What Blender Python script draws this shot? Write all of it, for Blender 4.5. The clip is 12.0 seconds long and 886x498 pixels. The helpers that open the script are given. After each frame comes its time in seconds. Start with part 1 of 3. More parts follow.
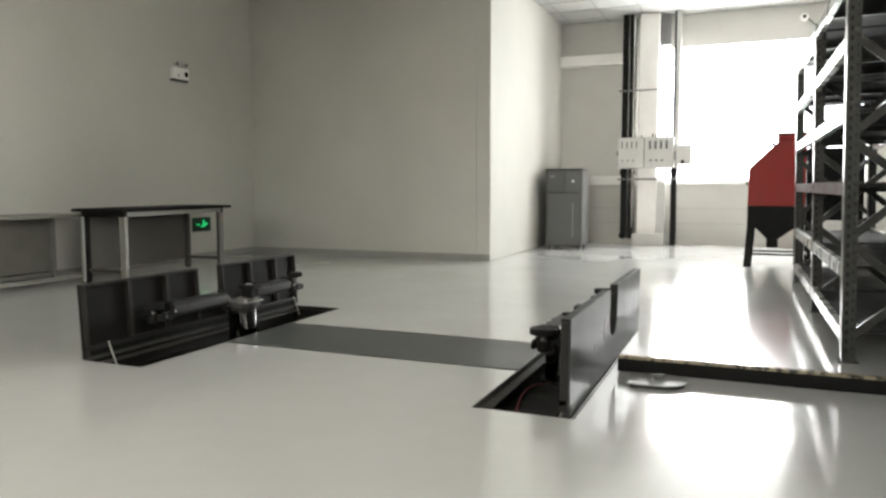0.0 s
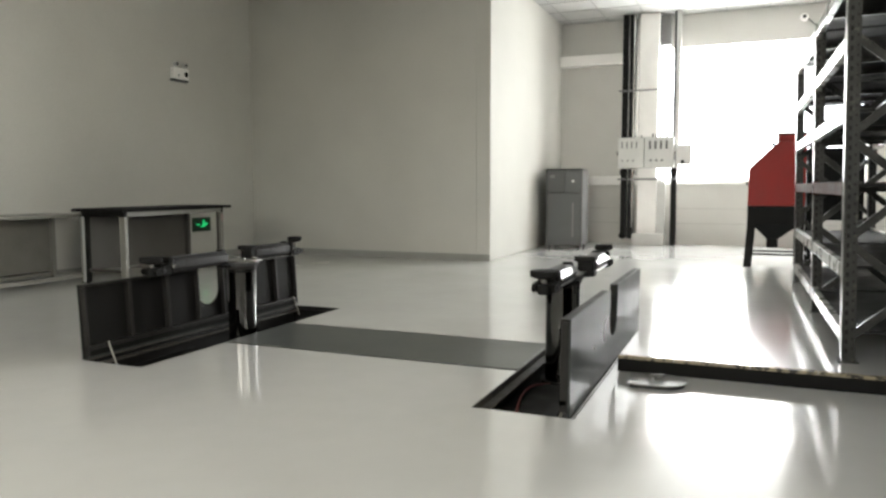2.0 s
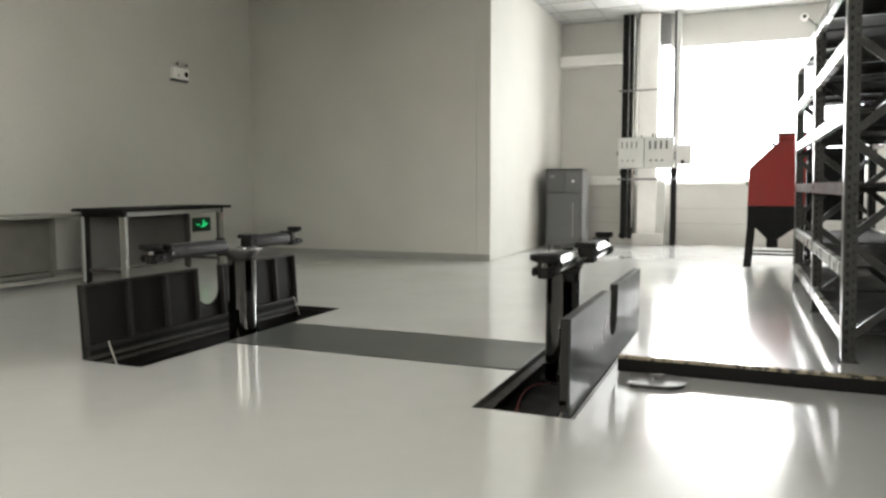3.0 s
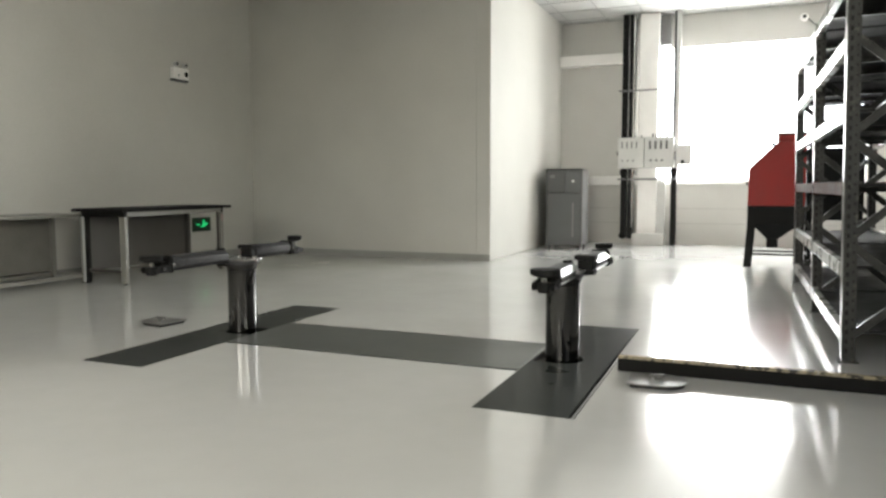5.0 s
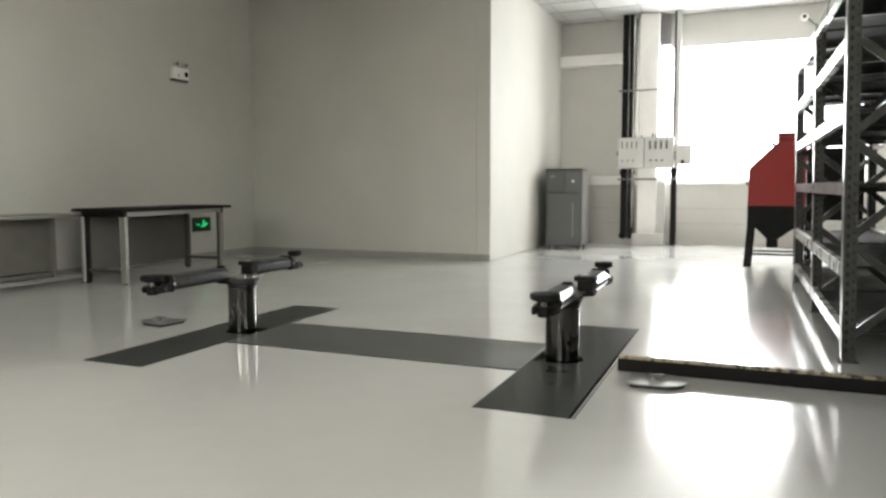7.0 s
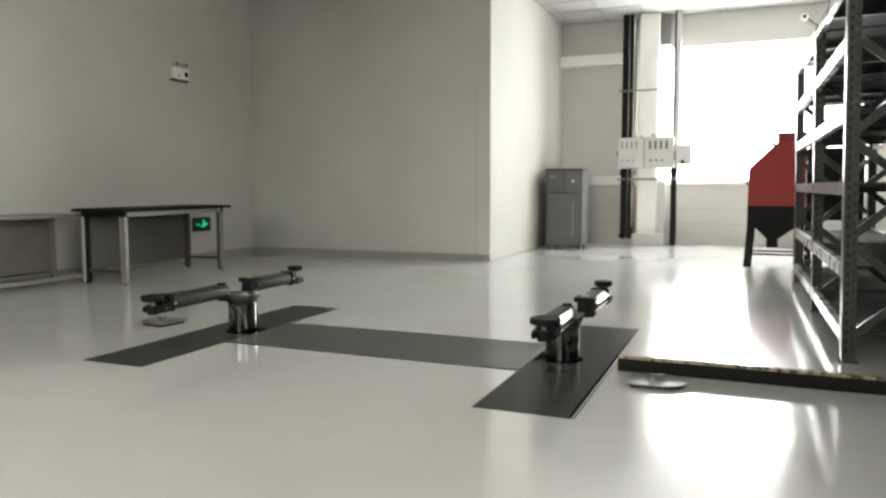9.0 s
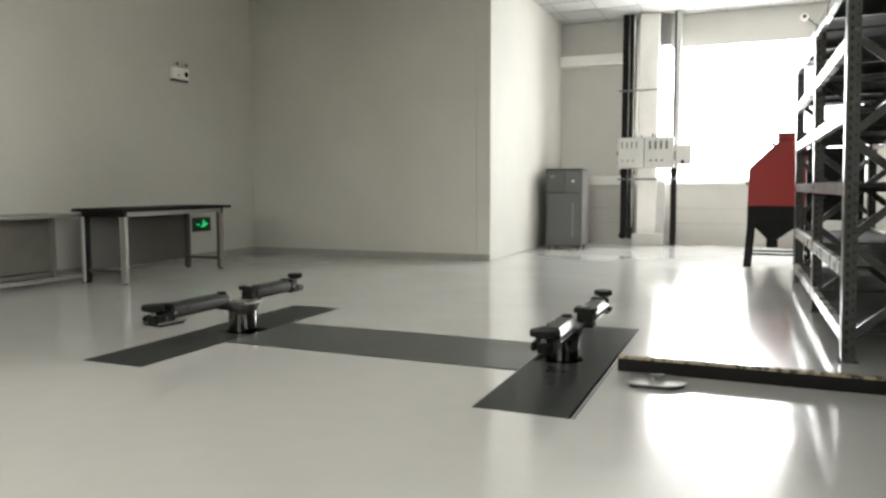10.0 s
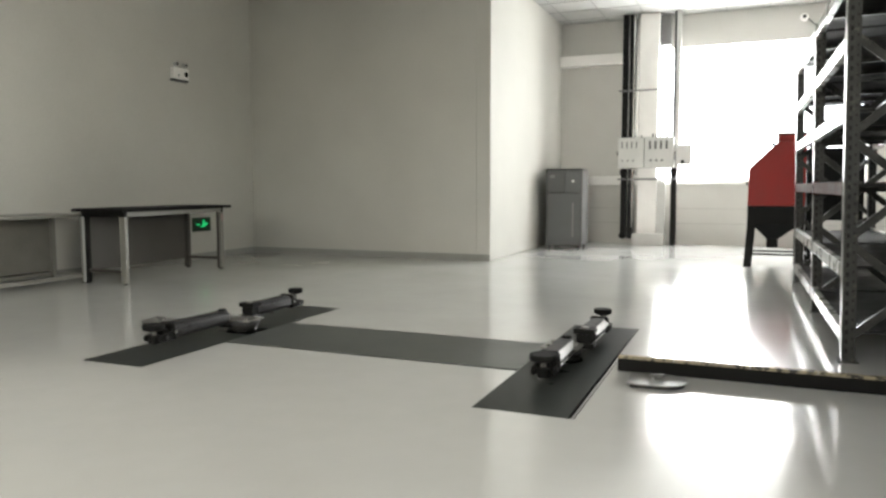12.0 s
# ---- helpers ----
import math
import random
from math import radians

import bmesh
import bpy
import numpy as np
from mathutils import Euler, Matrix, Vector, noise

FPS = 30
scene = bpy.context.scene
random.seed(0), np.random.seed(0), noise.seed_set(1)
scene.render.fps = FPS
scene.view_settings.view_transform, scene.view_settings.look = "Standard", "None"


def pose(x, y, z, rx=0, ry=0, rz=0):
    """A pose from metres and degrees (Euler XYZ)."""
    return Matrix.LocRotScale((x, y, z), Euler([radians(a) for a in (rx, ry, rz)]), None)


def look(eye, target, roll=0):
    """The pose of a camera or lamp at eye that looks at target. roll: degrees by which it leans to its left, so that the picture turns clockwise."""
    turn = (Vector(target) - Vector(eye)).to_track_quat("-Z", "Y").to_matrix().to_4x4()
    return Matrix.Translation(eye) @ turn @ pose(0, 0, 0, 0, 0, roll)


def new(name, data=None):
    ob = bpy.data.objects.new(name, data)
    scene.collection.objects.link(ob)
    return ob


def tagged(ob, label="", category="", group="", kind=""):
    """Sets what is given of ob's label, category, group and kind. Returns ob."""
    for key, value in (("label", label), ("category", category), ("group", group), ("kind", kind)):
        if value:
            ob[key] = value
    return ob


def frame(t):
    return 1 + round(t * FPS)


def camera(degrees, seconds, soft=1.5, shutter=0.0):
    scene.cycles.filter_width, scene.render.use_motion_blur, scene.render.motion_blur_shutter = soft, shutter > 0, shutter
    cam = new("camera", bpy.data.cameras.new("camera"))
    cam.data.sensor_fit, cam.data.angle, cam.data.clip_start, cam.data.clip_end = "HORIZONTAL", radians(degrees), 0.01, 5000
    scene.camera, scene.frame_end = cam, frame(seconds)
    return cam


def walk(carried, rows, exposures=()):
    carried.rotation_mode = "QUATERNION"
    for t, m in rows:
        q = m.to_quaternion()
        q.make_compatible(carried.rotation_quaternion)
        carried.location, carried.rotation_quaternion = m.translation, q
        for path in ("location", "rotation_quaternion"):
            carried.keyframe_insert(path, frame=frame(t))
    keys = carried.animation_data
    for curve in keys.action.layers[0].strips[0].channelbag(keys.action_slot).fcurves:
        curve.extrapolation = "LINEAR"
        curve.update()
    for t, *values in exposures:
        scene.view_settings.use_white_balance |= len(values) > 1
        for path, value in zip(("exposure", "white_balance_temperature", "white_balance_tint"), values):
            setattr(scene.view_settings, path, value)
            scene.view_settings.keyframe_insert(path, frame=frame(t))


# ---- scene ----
# Camera: on a low tripod, still, one metre above the floor.
cam = camera(62.41, 12.0, soft=2.6)
RIGHT = Vector((0.92294, 0.38494, -0.00218))
UP = Vector((-0.03025, 0.07817, 0.99648))
BACK = Vector((0.38376, -0.91962, 0.08379))
EYE = Matrix.Translation((0, 0, 1.0)) @ Matrix((RIGHT, UP, BACK)).transposed().to_4x4()
walk(cam, [(0.0, EYE), (12.0, EYE)], exposures=[(0.0, 2.95), (12.0, 2.95)])

# ---------------------------------------------------------------- light
world = bpy.data.worlds.new("sky")
scene.world = world
world.use_nodes = True
wn = world.node_tree.nodes
sky = wn.new("ShaderNodeTexSky")
sky.sky_type = "NISHITA"
sky.sun_disc = False
sky.sun_elevation = radians(42)
sky.sun_rotation = radians(270)
sky.dust_density = 2.0
wn["Background"].inputs["Strength"].default_value = 0.06
world.node_tree.links.new(sky.outputs["Color"], wn["Background"].inputs["Color"])

# hazy sun over the windowless side, so no direct beam enters
sun = new("sun", bpy.data.lights.new("sun", "SUN"))
sun.data.energy = 1.5
sun.data.angle = radians(10)
sun.data.color = (1.0, 0.95, 0.88)
sun.matrix_world = look((-20, 2, 22), (0, 4, 4.2))


def window_or_fill_light(x, y, z, w, h, watts, turn, colour, down=0, spread=180):
    """An area lamp that fills an opening, in view or added, facing the room, tipped down as sky light falls."""
    lamp = new("window_or_fill_light", bpy.data.lights.new("window_or_fill_light", "AREA"))
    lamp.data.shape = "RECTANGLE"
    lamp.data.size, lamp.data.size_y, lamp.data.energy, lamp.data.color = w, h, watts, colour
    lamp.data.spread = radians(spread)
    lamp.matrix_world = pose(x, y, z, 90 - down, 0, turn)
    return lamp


window_or_fill_light(0.14, 13.52, 2.23, 3.25, 2.3, 58, 180, (0.99, 0.992, 0.965), 0, 165)
# added fill lamps in two invented openings, behind and right of the camera
window_or_fill_light(-2.2, -4.12, 2.6, 4.4, 1.5, 5.0, 0, (0.985, 0.925, 0.78), 13, 50)
window_or_fill_light(3.70, -0.6, 2.6, 3.6, 1.5, 20, 90, (0.98, 0.925, 0.78), 10, 100)


# ---------------------------------------------------------------- materials
def surface(name, base, rough, metal=0.0, var=0.12, scale=2.5, fine=60.0, bump=0.04, rvar=0.08, stretch=(1, 1, 1), stain=None, amount=0.0, spec=0.5):
    """A worn procedural surface: cloudy colour at two scales, uneven gloss, fine relief, an optional stain colour."""
    m = bpy.data.materials.new(name)
    m.use_nodes = True
    n, l = m.node_tree.nodes, m.node_tree.links
    b = n["Principled BSDF"]
    co = n.new("ShaderNodeTexCoord")
    mp = n.new("ShaderNodeMapping")
    mp.inputs["Scale"].default_value = stretch
    l.new(co.outputs["Object"], mp.inputs["Vector"])
    big, small = n.new("ShaderNodeTexNoise"), n.new("ShaderNodeTexNoise")
    for t, s, d in ((big, scale, 5.0), (small, fine, 3.0)):
        t.inputs["Scale"].default_value, t.inputs["Detail"].default_value = s, d
        l.new(mp.outputs["Vector"], t.inputs["Vector"])
    mixed = n.new("ShaderNodeMath")
    mixed.operation = "MULTIPLY_ADD"
    mixed.inputs[1].default_value = 0.35
    l.new(small.outputs["Fac"], mixed.inputs[0])
    l.new(big.outputs["Fac"], mixed.inputs[2])
    ramp = n.new("ShaderNodeMapRange")
    ramp.inputs["From Min"].default_value, ramp.inputs["From Max"].default_value = 0.40, 0.95
    ramp.inputs["To Min"].default_value, ramp.inputs["To Max"].default_value = 1 - var, 1 + var
    l.new(mixed.outputs[0], ramp.inputs["Value"])
    tint = n.new("ShaderNodeVectorMath")
    tint.operation = "SCALE"
    tint.inputs[0].default_value = base
    l.new(ramp.outputs["Result"], tint.inputs["Scale"])
    last = tint.outputs["Vector"]
    if stain:
        spot = n.new("ShaderNodeTexNoise")
        spot.inputs["Scale"].default_value, spot.inputs["Detail"].default_value = scale * 3.1, 8.0
        l.new(mp.outputs["Vector"], spot.inputs["Vector"])
        cut = n.new("ShaderNodeMapRange")
        cut.inputs["From Min"].default_value, cut.inputs["From Max"].default_value = 0.66 - 0.3 * amount, 0.76 - 0.3 * amount
        l.new(spot.outputs["Fac"], cut.inputs["Value"])
        mx = n.new("ShaderNodeMix")
        mx.data_type = "RGBA"
        l.new(cut.outputs["Result"], mx.inputs["Factor"])
        l.new(last, mx.inputs[6])
        mx.inputs[7].default_value = (*stain, 1)
        last = mx.outputs[2]
    l.new(last, b.inputs["Base Color"])
    rr = n.new("ShaderNodeMapRange")
    rr.inputs["From Min"].default_value, rr.inputs["From Max"].default_value = 0.3, 0.7
    rr.inputs["To Min"].default_value, rr.inputs["To Max"].default_value = max(0.02, rough - rvar), min(1, rough + rvar)
    l.new(big.outputs["Fac"], rr.inputs["Value"])
    l.new(rr.outputs["Result"], b.inputs["Roughness"])
    b.inputs["Metallic"].default_value = metal
    b.inputs["Specular IOR Level"].default_value = spec
    if bump:
        bp = n.new("ShaderNodeBump")
        bp.inputs["Strength"].default_value, bp.inputs["Distance"].default_value = bump, 0.01
        l.new(small.outputs["Fac"], bp.inputs["Height"])
        l.new(bp.outputs["Normal"], b.inputs["Normal"])
    return m


EPOXY = surface("grey_epoxy", (0.66, 0.662, 0.648), 0.155, spec=0.75, var=0.06, scale=0.7, fine=6, bump=0.05, rvar=0.025)
EPOXY.node_tree.nodes["Principled BSDF"].inputs["Coat Weight"].default_value = 0.42
EPOXY.node_tree.nodes["Principled BSDF"].inputs["Coat Roughness"].default_value = 0.085
WALL = surface("painted_plaster", (0.55, 0.54, 0.50), 0.75, var=0.08, scale=0.8, fine=45, bump=0.05)
DADO = surface("back_wall_paint", (0.54, 0.53, 0.50), 0.6, var=0.07, scale=1.2, fine=40, bump=0.04)
JOINT = surface("wall_joint_paint", (0.42, 0.412, 0.39), 0.6, var=0.2, scale=3)
SKIRT = surface("grey_skirting_paint", (0.30, 0.30, 0.28), 0.45, var=0.10, scale=3)
CEIL = surface("ceiling_board", (0.56, 0.56, 0.545), 0.9, var=0.04, scale=4, fine=160, bump=0.15)
TBAR = surface("ceiling_bar_paint", (0.34, 0.34, 0.33), 0.5, var=0.04)
STEEL_PLATE = surface("dark_steel_plate", (0.044, 0.048, 0.046), 0.30, spec=0.03, var=0.26, scale=3, fine=70, bump=0.02, rvar=0.04)
COVER_IN = surface("dark_inner_steel", (0.009, 0.0087, 0.0082), 0.6, spec=0.12, var=0.25, scale=6, bump=0.05)
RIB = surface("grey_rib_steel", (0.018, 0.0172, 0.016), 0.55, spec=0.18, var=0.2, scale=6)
TRENCH = surface("worn_trench_steel", (0.075, 0.081, 0.079), 0.33, spec=0.4, var=0.12, scale=2, fine=80, bump=0.02, rvar=0.03)
LEDGE = surface("dusty_ledge_steel", (0.05, 0.046, 0.041), 0.6, spec=0.3, var=0.3, scale=7, stain=(0.03, 0.027, 0.024), amount=0.4)
# pit lining and post sleeve: one near-black base colour
PIT = surface("near_black_steel", (0.008, 0.0076, 0.0072), 0.55, spec=0.18, var=0.35, scale=6, bump=0.08)
CHROME = surface("ground_steel", (0.085, 0.084, 0.083), 0.05, metal=1.0, var=0.06, scale=3, fine=50, bump=0.0, rvar=0.012, stretch=(6, 6, 0.4))
ARM = surface("grey_enamel_steel", (0.037, 0.037, 0.039), 0.52, spec=0.22, var=0.25, scale=9, bump=0.05, stain=(0.02, 0.02, 0.02), amount=0.25)
WORN = surface("rubbed_grey_steel", (0.22, 0.215, 0.205), 0.33, metal=0.5, var=0.25, scale=14, fine=90, bump=0.05, rvar=0.06, stain=(0.05, 0.05, 0.05), amount=0.3)
BRIGHT = surface("bare_bright_steel", (0.60, 0.60, 0.58), 0.18, metal=0.9, var=0.12, scale=8, bump=0.02, rvar=0.04)
EDGE = surface("worn_and_glint_steel", (0.26, 0.26, 0.25), 0.36, metal=0.8, var=0.2, scale=12, fine=90, bump=0.04, rvar=0.05, stain=(0.22, 0.21, 0.2), amount=0.3)
BLACK = surface("black_iron", (0.007, 0.007, 0.0068), 0.55, spec=0.14, var=0.3, scale=8, bump=0.06)
RUBBER = surface("black_rubber", (0.007, 0.007, 0.007), 0.75, spec=0.15, var=0.25, scale=10, bump=0.12)
HOSE = surface("red_hose_rubber", (0.13, 0.016, 0.014), 0.5, var=0.2, scale=10)
RACK = surface("olive_grey_rack_enamel", (0.034, 0.034, 0.031), 0.34, spec=0.35, var=0.3, scale=9, bump=0.05, rvar=0.06, stain=(0.075, 0.07, 0.058), amount=0.2)
BEAM = surface("pale_rack_beam_enamel", (0.37, 0.37, 0.35), 0.28, var=0.12, scale=5, rvar=0.03, stain=(0.25, 0.23, 0.18), amount=0.15)
FACE = surface("chipped_window_lit_enamel", (0.20, 0.20, 0.19), 0.3, var=0.2, scale=8, rvar=0.04, stain=(0.07, 0.068, 0.06), amount=0.45)
BEAM_RED = surface("faded_red_beam_enamel", (0.085, 0.040, 0.034), 0.65, spec=0.15, var=0.15, scale=5, stain=(0.10, 0.075, 0.066), amount=0.3)
SHELF = surface("shelf_sheet_metal", (0.02, 0.02, 0.019), 0.65, spec=0.2, metal=0.0, var=0.2, scale=4)
LID = surface("dull_brown_enamel", (0.075, 0.032, 0.027), 0.55, var=0.2, scale=6)
RED = surface("red_powder_coat", (0.29, 0.019, 0.015), 0.6, var=0.12, scale=5, bump=0.05)
CABINET = surface("grey_sheet_metal", (0.056, 0.060, 0.060), 0.42, metal=0.1, var=0.14, scale=4, bump=0.03)
PANEL = surface("dark_panel_enamel", (0.042, 0.044, 0.043), 0.45, var=0.15, scale=6)
CAB_SIDE = surface("pale_sheet_metal", (0.17, 0.17, 0.17), 0.45, var=0.1, scale=4)
WHITE = surface("white_enamel", (0.84, 0.825, 0.80), 0.4, var=0.05, scale=4, bump=0.02)
PALE = surface("pale_grey_enamel", (0.55, 0.55, 0.53), 0.42, var=0.08, scale=4, bump=0.02)
TOP = surface("black_laminate", (0.012, 0.0115, 0.011), 0.8, var=0.25, scale=5, spec=0.12)
LEG = surface("pale_tube_enamel", (0.23, 0.225, 0.20), 0.4, var=0.12, scale=6)
STICKER = surface("faded_pink_paper", (0.42, 0.30, 0.28), 0.8, var=0.15, scale=20)
DARKLEG = surface("brown_tube_enamel", (0.06, 0.055, 0.05), 0.45, var=0.15, scale=6)
# two sheet colours that stand in for shade on the wall behind the benches
TABLE_SHADE = surface("table_shade_sheet", (0.085, 0.08, 0.072), 0.7, var=0.15, scale=4)
BENCH_SHADE = surface("bench_shade_sheet", (0.20, 0.192, 0.172), 0.7, var=0.15, scale=4)
SLOT = surface("scuffed_plate_steel", (0.17, 0.17, 0.165), 0.36, metal=0.3, var=0.15, scale=6, rvar=0.03)
NOSING = surface("worn_yellow_nosing", (0.34, 0.29, 0.19), 0.6, var=0.3, scale=9, bump=0.15, stain=(0.035, 0.03, 0.022), amount=0.55)
STEP = surface("black_step_paint", (0.008, 0.0076, 0.0072), 0.75, spec=0.2, var=0.35, scale=6, bump=0.1)
DOT = surface("dark_slot_paint", (0.10, 0.10, 0.10), 0.6, var=0.1)
SIGN_DARK = surface("sign_dark_green", (0.004, 0.03, 0.012), 0.4, var=0.05)


def glow(name, colour, power):
    m = bpy.data.materials.new(name)
    m.use_nodes = True
    b = m.node_tree.nodes["Principled BSDF"]
    b.inputs["Base Color"].default_value = (*colour, 1)
    b.inputs["Emission Color"].default_value = (*colour, 1)
    b.inputs["Emission Strength"].default_value = power
    return m


HAZE = glow("overcast_daylight", (0.97, 1.0, 1.0), 0.7)
SIGN = glow("lit_green_sign", (0.01, 0.55, 0.16), 0.085)


def glass_material():
    m = bpy.data.materials.new("window_glass")
    m.use_nodes = True
    b = m.node_tree.nodes["Principled BSDF"]
    b.inputs["Base Color"].default_value = (0.97, 0.99, 0.98, 1)
    b.inputs["Roughness"].default_value = 0.02
    b.inputs["Transmission Weight"].default_value = 1.0
    b.inputs["IOR"].default_value = 1.45
    return m


GLASS = glass_material()


# ---------------------------------------------------------------- mesh helpers
def box(bm, x0, x1, y0, y1, z0, z1, bevel=0.0, turn=None):
    """A box between the given bounds, its edges rounded by bevel; turn: a matrix laid on it."""
    made = bmesh.ops.create_cube(bm, size=1.0)["verts"]
    m = Matrix.Translation(((x0 + x1) / 2, (y0 + y1) / 2, (z0 + z1) / 2)) @ Matrix.Diagonal((x1 - x0, y1 - y0, z1 - z0, 1))
    bmesh.ops.transform(bm, matrix=m, verts=made)
    if bevel:
        edges = list({e for v in made for e in v.link_edges})
        out = bmesh.ops.bevel(bm, geom=edges, offset=bevel, segments=2, affect="EDGES", profile=0.5)
        made = list({v for f in out["faces"] for v in f.verts} | {v for v in made if v.is_valid})
    if turn is not None:
        bmesh.ops.transform(bm, matrix=turn, verts=made)
    return bm


def rod(bm, a, b, r, r2=None, sides=20, bevel=0.0):
    """A round bar from a to b."""
    a, b = Vector(a), Vector(b)
    made = bmesh.ops.create_cone(bm, cap_ends=True, segments=sides, radius1=r, radius2=r if r2 is None else r2, depth=(b - a).length)["verts"]
    m = Matrix.Translation((a + b) / 2) @ (b - a).to_track_quat("Z", "Y").to_matrix().to_4x4()
    if bevel:
        rims = [e for e in {e for v in made for e in v.link_edges} if any(len(f.verts) > 4 for f in e.link_faces)]
        out = bmesh.ops.bevel(bm, geom=rims, offset=bevel, segments=2, affect="EDGES", profile=0.5)
        made = list({v for f in out["faces"] for v in f.verts} | {v for v in made if v.is_valid})
    bmesh.ops.transform(bm, matrix=m, verts=made)
    return bm


def slab(bm, outline, axis, lo, hi):
    """A prism: an outline in the two other axes, pushed from lo to hi along axis."""
    def put(u, v, w):
        return {"x": (w, u, v), "y": (u, w, v), "z": (u, v, w)}[axis]
    low = [bm.verts.new(put(u, v, lo)) for u, v in outline]
    high = [bm.verts.new(put(u, v, hi)) for u, v in outline]
    bm.faces.new(low)
    bm.faces.new(high)
    for i in range(len(outline)):
        j = (i + 1) % len(outline)
        bm.faces.new((low[i], low[j], high[j], high[i]))
    return bm


def finish(name, bm, material, smooth=True):
    bmesh.ops.recalc_face_normals(bm, faces=bm.faces[:])
    me = bpy.data.meshes.new(name)
    bm.to_mesh(me)
    bm.free()
    me.materials.append(material)
    if smooth:
        me.shade_smooth()
        me.set_sharp_from_angle(angle=radians(20))
    return new(name, me)


def part(name, bm, material, parent, label=""):
    ob = finish(name, bm, material)
    ob.parent = parent
    if label:
        ob["label"] = label
    return ob


def thing(name, m, label, category, group=""):
    """The Empty at a thing's base."""
    ob = new(name)
    ob.empty_display_size = 0.1
    ob.matrix_world = m
    return tagged(ob, label, category, group)


def setting(name, bm, material, label, category):
    return tagged(finish(name, bm, material), label, category, kind="structure")


B = bmesh.new


# ---------------------------------------------------------------- the room
XL, XS, XR = -7.1, -3.22, 3.6          # left wall, face of the return wall, right wall
YW, YB, YREAR = 9.38, 13.4, -4.0       # wall behind the benches, window wall, rear wall
ZC = 3.935
LX0, LX1, RX0, RX1 = -3.563, -3.112, -1.141, -0.667   # the two pits
PY0, PY1 = 3.066, 5.236
CY = 4.164                              # the posts
CLX, CRX = -3.267, -0.982


def build_floor():
    bm = B()
    xs = [XL, LX0, LX1, RX0, RX1, XR]
    ys = [YREAR, PY0, PY1, YB]
    grid = {(i, j): bm.verts.new((x, y, 0)) for i, x in enumerate(xs) for j, y in enumerate(ys)}
    for i in range(5):
        for j in range(3):
            if j == 1 and i in (1, 3):
                continue
            bm.faces.new((grid[i, j], grid[i + 1, j], grid[i + 1, j + 1], grid[i, j + 1]))
    setting("floor", bm, EPOXY, "glossy grey epoxy workshop floor with two lift pits", "floor")


def build_walls():
    setting("wall_west", box(B(), XL - 0.2, XL, YREAR, YW + 0.2, 0, ZC), WALL, "plain off-white painted plaster wall", "wall")
    setting("wall_niche", box(B(), XL, XS - 0.2, YW, YW + 0.2, 0, ZC), WALL, "plain off-white plaster wall behind the lift", "wall")
    setting("wall_return", box(B(), XS - 0.2, XS, YW, YB, 0, ZC, 0.012), WALL, "off-white return wall lit by the window", "wall")
    # this wall's opening is added out of view, for the second fill lamp
    bm = B()
    box(bm, XR, XR + 0.2, YREAR, -2.4, 0, ZC)
    box(bm, XR, XR + 0.2, 1.2, YB, 0, ZC)
    box(bm, XR, XR + 0.2, -2.4, 1.2, 0, 1.8)
    box(bm, XR, XR + 0.2, -2.4, 1.2, 3.4, ZC)
    setting("wall_east", bm, WALL, "plain off-white wall behind the storage rack", "wall")
    # window wall, with its opening
    bm = B()
    y0, y1 = YB, YB + 0.25
    box(bm, XS - 0.2, WX0, y0, y1, 0, ZC)
    box(bm, WX1, XR + 0.2, y0, y1, 0, ZC)
    box(bm, WX0, WX1, y0, y1, 0, WZ0)
    box(bm, WX0, WX1, y0, y1, WZ1, ZC)
    setting("wall_north", bm, DADO, "pale grey wall round a large bright window", "wall")
    # rear wall, unseen, with one opening added for a fill lamp
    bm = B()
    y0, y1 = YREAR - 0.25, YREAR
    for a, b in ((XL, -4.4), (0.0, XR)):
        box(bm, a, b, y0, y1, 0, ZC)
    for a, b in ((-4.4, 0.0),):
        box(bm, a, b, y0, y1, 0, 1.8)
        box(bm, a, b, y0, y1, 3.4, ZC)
    setting("wall_south", bm, WALL, "plain unseen wall with an opening added for fill light", "wall")


WX0, WX1, WZ0, WZ1 = -1.5, 1.78, 1.07, 3.39


def build_window():
    w = tagged(finish("window_1", box(B(), WX0, WX1, YB - 0.05, YB + 0.2, WZ0 - 0.035, WZ0 - 0.004, 0.006), PALE),
               "large bright window with a pale sill", "window", kind="structure")
    fy0, fy1 = YB + 0.14, YB + 0.19
    bm = B()
    box(bm, WX0, WX0 + 0.05, fy0, fy1, WZ0, WZ1)
    box(bm, WX1 - 0.05, WX1, fy0, fy1, WZ0, WZ1)
    box(bm, WX0 + 0.05, WX1 - 0.05, fy0, fy1, WZ0, WZ0 + 0.05)
    box(bm, WX0 + 0.05, WX1 - 0.05, fy0, fy1, WZ1 - 0.05, WZ1)
    part("window_frame", bm, WHITE, w, "white window frame")
    p = part("pane", box(B(), WX0 + 0.05, WX1 - 0.05, YB + 0.16, YB + 0.168, WZ0 + 0.05, WZ1 - 0.05), GLASS, w, "clear glass pane")
    p.visible_shadow = False


def build_outside():
    bm = box(B(), -14, 14, 17.0, 17.2, -2, 12)
    setting("backdrop", bm, HAZE, "white overcast daylight outside the window", "sky")


